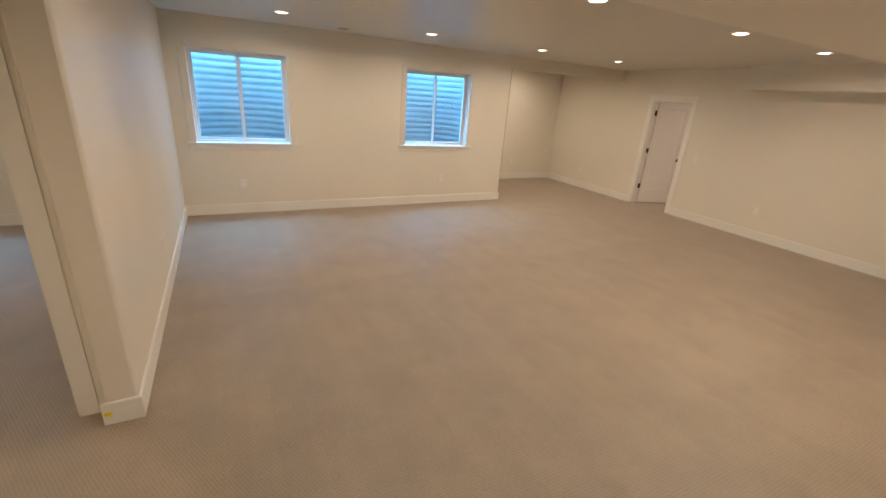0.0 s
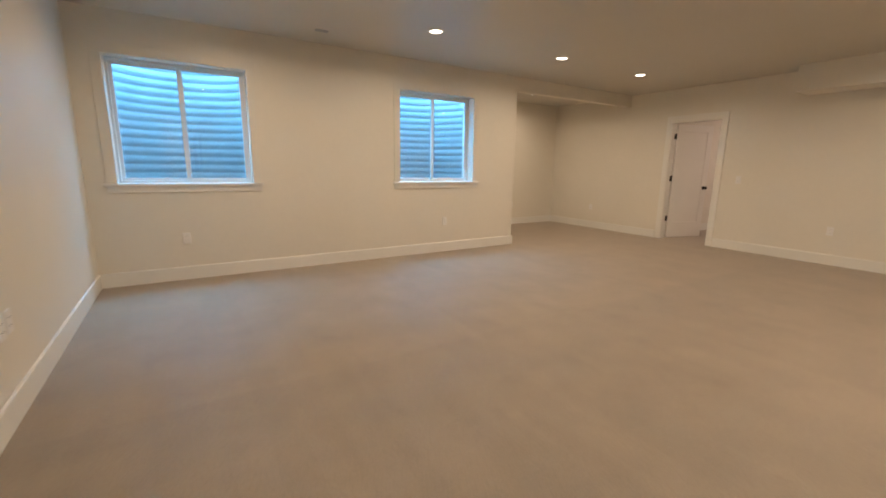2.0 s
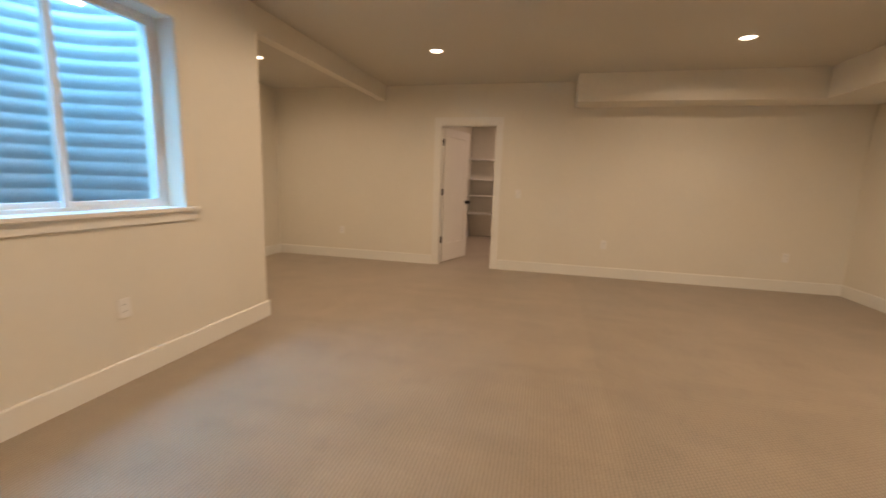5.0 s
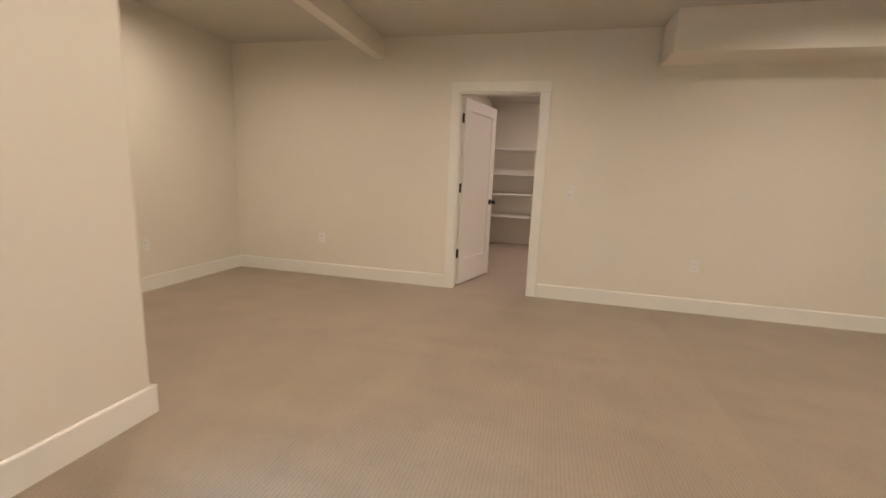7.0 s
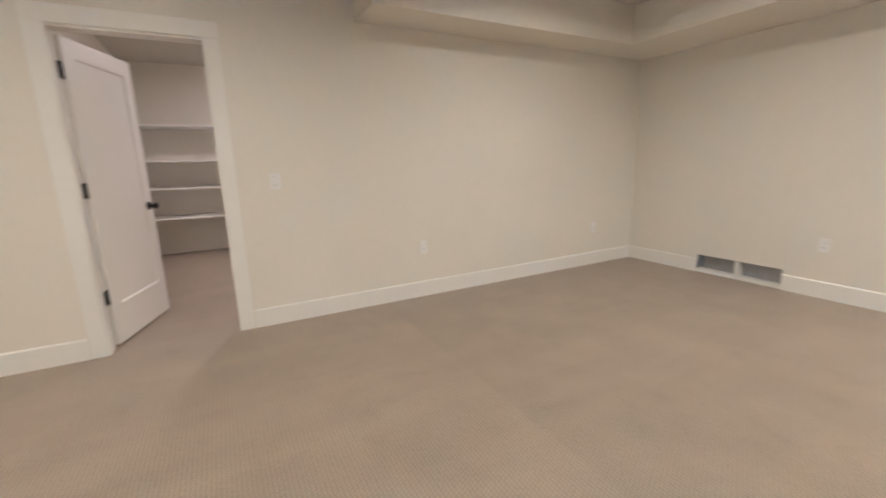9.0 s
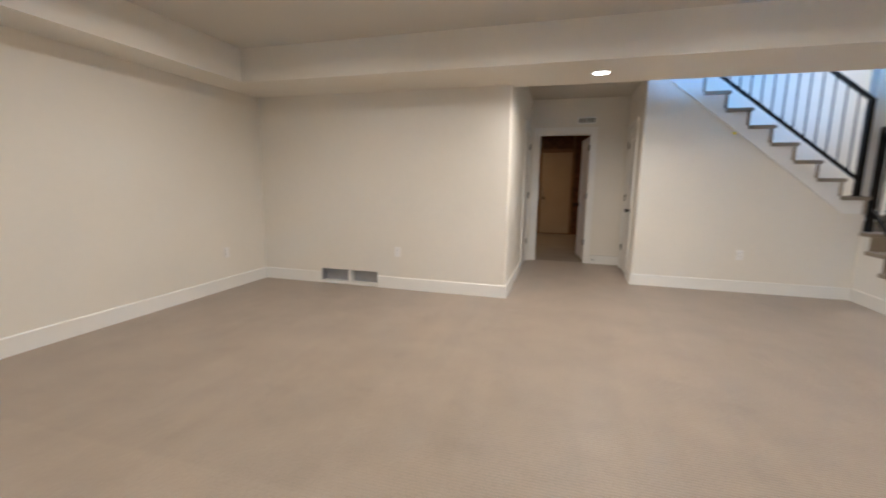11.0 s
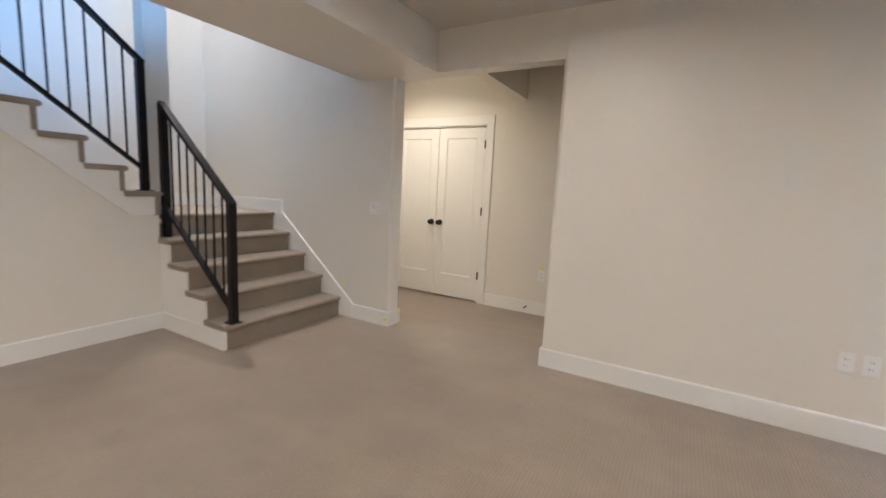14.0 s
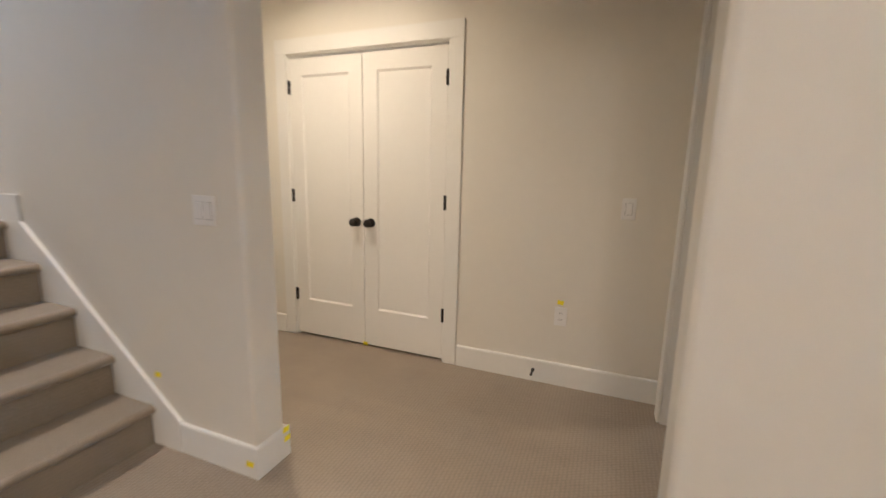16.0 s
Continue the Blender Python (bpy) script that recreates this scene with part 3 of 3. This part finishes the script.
# utility room door, open away from the hall
d2 = door_set("door_3", "white utility door standing open into a dark room", pose(D2[1], Y_HALL, 0, 0, 0, 180), 0.80, D2[2], 0.12)
door_leaf(d2, "door_leaf", 0.76, 2.03, m=Matrix.Translation((0.785, 0.13, 0)) @ Matrix.Diagonal((-1, 1, 1, 1)) @ pose(0, 0, 0, 0, 0, 83), knob_sides=(-1, 1), hinges=False)
for z in (0.33, 1.085, 1.845):
    part("hinge", box(0.766, 0.784, 0.035, 0.118, z - 0.045, z + 0.045, 0.003), BRONZE, d2, "dark bronze hinge")

# closed hall doors
d4 = door_set("door_4", "closed white one-panel hall door", pose(XF_END, -1.19, 0, 0, 0, -90), 0.81, 2.05, 0.115, far_side=False)
door_leaf(d4, "door_leaf", 0.77, 2.02, m=Matrix.Translation((0.02, 0.004, 0)), hinge_x=0.772, knob_sides=())
d5 = door_set("door_5", "closed white narrow door under the stairs", pose(XU_END, -1.90, 0, 0, 0, 90), 0.70, 2.05, 0.115, far_side=False)
door_leaf(d5, "door_leaf", 0.66, 2.02, m=Matrix.Translation((0.02, 0.004, 0)))
# bedroom opening
d6 = door_set("door_6", "open white cased bedroom doorway", pose(-1.47, Y_BED, 0), 0.83, 2.06, 0.12)

# ---------------------------------------------------------------- stairs
stairs = thing("staircase", "carpeted stairs with white painted side boards, turning at a landing", "staircase", pose(0, 0, 0), "structure")


def nosed(u_r, run, z, sign):
    """Outline of one carpeted step: riser at u_r, tread running back by run, a rolled nose in front."""
    r = 0.021
    pts = [(u_r, z - RISE), (u_r, z - 2 * r)]
    for i in range(9):
        a = -math.pi / 2 + math.pi * i / 8
        pts.append((u_r + sign * (0.006 + r * math.cos(a) * 1.15), z - r + r * math.sin(a)))
    pts += [(u_r - sign * (run + 0.01), z), (u_r - sign * (run + 0.01), z - RISE)]
    return pts


LOW_Y = [0.127 - RUN_LOW * i for i in range(5)]
for i, y in enumerate(LOW_Y):
    run = RUN_LOW if i < 4 else 1.27
    bm = prism(nosed(y, run, RISE * (i + 1), 1), "x", XP + 0.019, 0.873)
    if i < 4:
        lip = [(u, v) for u, v in nosed(y, run, RISE * (i + 1), 1)[1:-1]] + [(y - run, RISE * (i + 1) - 0.042)]
        joined(bm, prism(lip, "x", 0.8731, 0.903))
    part("step", bm, STAIR_CARPET, stairs, "taupe carpeted step with a rolled nose")
UP_X = [0.868 + 0.026 + RUN_UP * j for j in range(9)]
for j, x in enumerate(UP_X):
    z = RISE * (6 + j)
    bm = prism(nosed(x, RUN_UP, z, -1), "y", -2.13, YU - 0.012)
    lip = nosed(x, RUN_UP, z, -1)[1:-1] + [(x + RUN_UP, z - 0.042)]
    joined(bm, prism(lip, "y", YU - 0.0119, YU + 0.034))
    box(x - 0.002, x + 0.03, YU - 0.0118, YU + 0.0275, z - RISE, z - 0.041, 0, bm)
    part("step", bm, STAIR_CARPET, stairs, "taupe carpeted step with a rolled nose")
# white side of the lower flight
side = [(LOW_Y[0], 0.0)]
for i, y in enumerate(LOW_Y[:4]):
    side += [(y, RISE * (i + 1) - 0.042), (y - RUN_LOW, RISE * (i + 1) - 0.042)]
side += [(LOW_Y[4], RISE * 5 - 0.06), (-1.0, RISE * 5 - 0.06), (-1.0, 0.0)]
part("side_board", prism(side, "x", 0.8735, 0.887), TRIM, stairs)
# wall under the upper flight, and its stepped white board
slope = RISE / RUN_UP
wall_pts = [(0.8875, 0.0), (XU_END, 0.0), (XU_END, 2.72), (2.9, 2.60), (0.95, 1.0), (0.8875, 1.0)]
under = prism(wall_pts, "y", YU - 0.13, YU)
corner = [e for e in under.edges if all(abs(v.co.x - XU_END) < 1e-4 and abs(v.co.y - YU) < 1e-4 for v in e.verts)]
bmesh.ops.bevel(under, geom=corner, offset=0.028, segments=9, affect="EDGES", profile=0.5)
structure("wall_under_stairs", under, PAINT, "cream wall under the upper stairs", "wall")
structure("wall_hall_side", solid([(XU_END - 0.115, XU_END, Y_HALL - 0.05, YU - 0.13, -0.1, 2.72)], [(XU_END - 0.3, XU_END + 0.1, -1.90, -1.20, -0.2, 2.05)]), PAINT,
          "cream hall wall with a narrow door", "wall")
board = [(0.887, 0.985), (1.10, 0.985), (3.06, 0.985 + slope * 1.96)]
top = []
for j, x in enumerate(UP_X):
    z = RISE * (6 + j)
    top += [(x, z - RISE - 0.042 if j else z - 0.19), (x, z - 0.042)]
top += [(3.06, RISE * 14 - 0.042)]
board += top[::-1]
board += [(0.887, RISE * 6 - 0.19)]
part("stringer_board", prism(board, "y", YU - 0.012, YU + 0.020), TRIM, stairs)
# skirt board on the stair wall and landing base
sk = [(0.305, 0.0), (0.305, 0.150), (-0.728, 0.985), (-0.90, 0.985), (-0.90, 0.60), (-0.2, 0.0)]
part("skirt_board", prism(sk, "x", XP, XP + 0.018), TRIM, stairs, "white painted sloping skirt board")
part("landing_base", box(XP, XP + 0.015, -2.14, -0.73, RISE * 5, 1.118, 0.002), TRIM, stairs)
part("landing_base", box(XP, 0.9, -2.14, -2.125, RISE * 5, 1.118, 0.002), TRIM, stairs)
# wrapped post between the two flights
structure("column", solid([(0.715, 0.90, -1.0, -0.862, 0.9, TOP)]), PAINT, "square white plastered post at the stair turn", "column")


def railing(name, label, p0, p1, foot0, foot1, top_gap, count, foot_two=True):
    """Two square posts, a sloping top and bottom bar and thin upright bars, all of black steel."""
    p0, p1 = Vector(p0), Vector(p1)          # top of the first and second post
    root = thing(name, label, "railing", pose(p0.x, p0.y, foot0), group="stair railings")
    base = Vector((p0.x, p0.y, foot0))
    q0, q1 = p0 - base, p1 - base
    part("post", box(q0.x - 0.028, q0.x + 0.028, q0.y - 0.028, q0.y + 0.028, 0, q0.z - 0.006, 0.004), BLACK, root)
    part("foot_plate", box(q0.x - 0.05, q0.x + 0.05, q0.y - 0.05, q0.y + 0.05, 0, 0.008, 0.002), BLACK, root)
    if foot_two:
        part("post", box(q1.x - 0.028, q1.x + 0.028, q1.y - 0.028, q1.y + 0.028, foot1 - foot0, q1.z - 0.006, 0.004), BLACK, root)
    d = (q1 - q0).normalized()
    part("handrail", bar(q0 - d * 0.03, q1 + d * 0.03, 0.052, 0.03), BLACK, root)
    drop = Vector((0, 0, top_gap))
    part("bottom_rail", bar(q0 - drop, q1 - drop, 0.034, 0.028), BLACK, root)
    for i in range(1, count + 1):
        m = q0.lerp(q1, i / (count + 1))
        part("baluster", box(m.x - 0.0065, m.x + 0.0065, m.y - 0.0065, m.y + 0.0065, m.z - top_gap - 0.024, m.z, 0.002), BLACK, root)
    return root


railing("stair_railing", "black steel railing on the lower stair flight", (0.80, 0.10, 1.135), (0.80, -0.815, 1.895), RISE, RISE * 4, 0.85, 7)
railing("stair_railing", "black steel railing on the upper stair flight", (0.935, -0.865, 2.222), (3.005, -0.865, 2.222 + slope * 2.07), RISE * 6, RISE * 14, 0.87, 17)


# ---------------------------------------------------------------- lights
def recessed_light(x, y, z, watts=None, radius=0.062, beam=166, colour=LED, label="lit flush round recessed ceiling light with white trim"):
    root = thing("recessed_light", label, "ceiling light", pose(x, y, z), group="recessed ceiling lights")
    ring = bmesh.new()
    n = 40
    loops = []
    for r, dz in ((radius + 0.018, 0.0), (radius + 0.016, -0.006), (radius + 0.004, -0.009), (radius, -0.004), (radius, 0.0)):
        loops.append([ring.verts.new((r * math.cos(2 * math.pi * i / n), r * math.sin(2 * math.pi * i / n), dz)) for i in range(n)])
    for a, b in zip(loops, loops[1:]):
        for i in range(n):
            ring.faces.new((a[i], a[(i + 1) % n], b[(i + 1) % n], b[i])).smooth = True
    part("trim_ring", ring, PLATE, root)
    part("lens", tube((0, 0, -0.0005), (0, 0, -0.0035), radius - 0.001, n), LENS, root, "glowing frosted lens")
    lamp = disk_lamp("lamp", 0, 0, -0.006, radius - 0.004, LED_W if watts is None else watts, colour, beam)
    lamp.parent = root
    return root


for x in (0.945, 2.79, 4.64, 6.28):
    recessed_light(x, 5.29, ZC)
    recessed_light(x, 2.42, ZC)
recessed_light(6.22, 7.42, ZC)
recessed_light(3.83, 0.76, ZS, 25, 0.068, beam=172)
recessed_light(-0.80, 0.29, ZC + 0.05, 16, beam=150, colour=(1.0, 0.77, 0.50))
recessed_light(-2.3, 4.4, ZC, 22)
recessed_light(9.66, 4.135, ZC, 24, beam=176, colour=(1.0, 0.76, 0.62))
recessed_light(0.2, -1.45, TOP, 21, 0.16, beam=64)
recessed_light(5.2, -4.6, 2.60, 11, colour=(1.0, 0.56, 0.22))


# ---------------------------------------------------------------- outlets and switches
def outlet(m, label="white duplex power outlet on the wall"):
    root = thing("wall_outlet", label, "outlet", m, group="wall outlets")
    plate = part("cover_plate", box(-0.036, 0.036, -0.008, 0, -0.058, 0.058, 0.003), PLATE, root)
    for z in (-0.02, 0.02):
        r = part("socket", box(-0.016, 0.016, -0.0085, -0.005, z - 0.014, z + 0.014, 0.002), PLATE, root)
        s = box(-0.008, -0.0055, -0.0092, -0.008, z - 0.003, z + 0.006)
        box(0.0055, 0.008, -0.0092, -0.008, z - 0.003, z + 0.006, 0, s)
        part("slot", s, SLOT, r)
    part("screw", tube((0, -0.005, 0), (0, -0.0072, 0), 0.0028, 10), PLATE, root)
    return root


def switch(m, gangs=1):
    root = thing("light_switch", "white rocker light switch on the wall" if gangs == 1 else "white double rocker light switch beside the stairs", "light switch", m, group="light switches")
    w = 0.036 if gangs == 1 else 0.058
    part("cover_plate", box(-w, w, -0.008, 0, -0.058, 0.058, 0.003), PLATE, root)
    for x in ((0,) if gangs == 1 else (-0.023, 0.023)):
        rk = box(x - 0.0165, x + 0.0165, -0.0135, -0.005, -0.033, 0.033, 0.002)
        for v in rk.verts:
            if v.co.z < 0:
                v.co.y += 0.003
        part("rocker", rk, PLATE, root)
        part("gap", box(x - 0.0176, x + 0.0176, -0.0083, -0.006, -0.0341, 0.0341), SLOT, root, "dark gap round the rocker")
    return root


FACE = {"-y": 0, "-x": -90, "+y": 180, "+x": 90}      # the way a plate faces
for x, y, z, way in ((0.428, YW, 0.445, "-y"), (3.654, YW, 0.452, "-y"), (XE, 3.257, 0.455, "-x"), (XE, 1.104, 0.43, "-x"), (XE, 7.17, 0.44, "-x"),
                     (6.56, Y_ALC, 0.44, "-y"), (5.942, YF, 0.448, "+y"), (2.026, YU, 0.451, "+y"), (XP, 3.93, 0.465, "+x"), (XP, 4.035, 0.468, "+x"), (XD, 1.796, 0.44, "+x")):
    outlet(pose(x, y, z, 0, 0, FACE[way]))
switch(pose(XE, 4.449, 1.10, 0, 0, -90))
switch(pose(XD, 2.11, 1.10, 0, 0, 90))
switch(pose(XP, 0.552, 1.108, 0, 0, 90), 2)

# ---------------------------------------------------------------- return air cavity, grilles, detector
cav = thing("return_air_opening", "open return air cavity of bare duct metal at the floor", "vent", pose(VENT[0], YF, VENT[2]))
cw, ch = VENT[1] - VENT[0], VENT[3] - VENT[2]
part("duct_liner", solid([(0, cw, -0.1, -0.005, 0, ch)], [(0.006, cw - 0.006, -0.093, 0.1, 0.006, ch - 0.006)]), GALV, cav)
part("divider", box(cw * 0.47, cw * 0.47 + 0.038, -0.09, -0.004, 0.006, ch - 0.006, 0.002), TRIM, cav)
part("bottom_plate", box(-0.004, cw + 0.004, -0.09, 0.004, -0.018, 0.012, 0.002), TRIM, cav)


def grille(name, label, m, w, h, slats, mat):
    root = thing(name, label, "vent grille", m)
    part("frame", solid([(0, w, -0.008, 0, 0, h)], [(0.018, w - 0.018, -0.1, 0.1, 0.018, h - 0.018)]), mat, root)
    part("backing", box(0.016, w - 0.016, -0.0018, -0.0006, 0.016, h - 0.016), SLOT, root)
    part("mullion", box(w / 2 - 0.006, w / 2 + 0.006, -0.0078, -0.002, 0.018, h - 0.018), mat, root)
    for i in range(slats):
        z = 0.018 + (h - 0.036) * (i + 0.5) / slats
        part("slat", bar((0.017, -0.004, z), (w - 0.017, -0.004, z), 0.0012, 0.0045, 0), mat, root)
    return root


grille("wall_grille", "white metal air grille above the utility door", pose(3.955, Y_HALL, 2.205, 0, 0, 180), 0.28, 0.105, 6, PLATE)
grille("ceiling_register", "small slotted ceiling air register", pose(1.74, 5.98, ZC, 90, 0, 0), 0.13, 0.06, 2, GALV)
det = thing("smoke_detector", "round white smoke detector on the entry ceiling", "smoke detector", pose(-1.26, 0.22, ZC + 0.05))
part("housing", tube((0, 0, -0.034), (0, 0, 0), 0.052, 32, None, 0.066), PLATE, det)
part("vent_ring", tube((0, 0, -0.04), (0, 0, -0.033), 0.036, 32), PLATE, det)


def door_stop(m):
    root = thing("door_stop", "black spring door stop on the baseboard", "door stop", m)
    s = tube((0, 0, 0), (0, -0.008, 0), 0.011, 16)
    for i in range(12):
        tube((0, -0.008 - i * 0.0045, 0), (0, -0.010 - i * 0.0045, 0), 0.006, 10, s)
    part("spring", tube((0, -0.005, 0), (0, -0.062, 0), 0.0045, 10, s), BRONZE, root)
    part("tip", tube((0, -0.06, 0), (0, -0.074, 0), 0.008, 12), BRONZE, root)
    return root


door_stop(pose(XD + BASE_T, 1.655, 0.075, 0, 0, 90))
door_stop(pose(3.595, Y_HALL + BASE_T, 0.07, 0, 0, 180))


def tape(x, y, z, way, w=0.036, h=0.025, lean=8):
    root = thing("tape_flag", "small torn piece of yellow marking tape", "tape", pose(x, y, z, 0, lean, FACE[way]), group="yellow tape marks")
    bm = bmesh.new()
    g = [[bm.verts.new(((i / 4 - 0.5) * w, -0.003 - 0.002 * math.sin(i * 1.3), (j - 0.5) * h * (1 + 0.1 * math.sin(i * 2.1)))) for i in range(5)] for j in range(2)]
    for i in range(4):
        bm.faces.new((g[0][i], g[0][i + 1], g[1][i + 1], g[1][i]))
    ob = part("strip", bm, TAPE, root)
    ob.modifiers.new("thickness", "SOLIDIFY").thickness = 0.0006


for args in ((XP + BASE_T, 0.715, 0.065, "+x"), (XP - 0.15, 0.74 + BASE_T, 0.135, "+y"), (XP - 0.155, 0.74 + BASE_T, 0.09, "+y"), (XP, 0.174, 0.345, "+x"),
             (XD - 0.002, 0.43, 0.024, "+x"), (XD, 1.79, 0.525, "+x"), (XW_END + BASE_T, YW + 0.03, 0.10, "+x"), (2.232, YU + 0.002, 1.875, "+y"), (XP - T + 0.01, Y_PEND - BASE_T, 0.07, "-y")):
    tape(*args)

# ---------------------------------------------------------------- storage room shelves
unit = thing("storage_shelves", "white painted shelves along the storage room wall", "shelf unit", pose(10.97, 3.12, 0))
for z in (0.556, 0.953, 1.312, 1.758):
    part("shelf", box(0, 0.53, 0, 2.66, z - 0.019, z, 0.002), TRIM, unit)
for y in (1.60,):
    part("post", box(-0.019, 0, y, y + 0.06, 0, 1.758, 0.002), TRIM, unit)

# ---------------------------------------------------------------- utility room
for x in (2.6, 3.0, 3.4, 4.78, 5.2, 5.6):
    st = thing("wall_stud", "bare wooden wall stud in the unfinished room", "stud", pose(x, -6.3, 0), group="bare studs")
    part("timber", box(-0.019, 0.019, 0, 0.089, 0, 2.6, 0.002), STUD, st)
far = thing("door_7", "closed plain tan door across the utility room", "door", pose(4.68, -6.28, 0, 0, 0, 180), "structure")
door_leaf(far, "door_leaf", 0.74, 2.08, m=Matrix.Translation((0.0, -0.04, 0)), knob_x=0.07, hinges=False, mat=TAN)
part("door_post", box(-0.06, -0.005, -0.07, 0, 0, 2.6, 0.002), STUD, far)
part("door_post", box(0.745, 0.80, -0.07, 0, 0, 2.6, 0.002), STUD, far)
part("door_header", box(-0.06, 0.80, -0.0705, 0.001, 2.10, 2.16, 0.002), STUD, far)
box_ = thing("switch_box", "small white electrical box on a stud", "electrical box", pose(4.80, -6.19, 1.15, 0, 0, 180))
part("cover", box(-0.035, 0.035, -0.02, 0, -0.055, 0.055, 0.003), PLATE, box_)
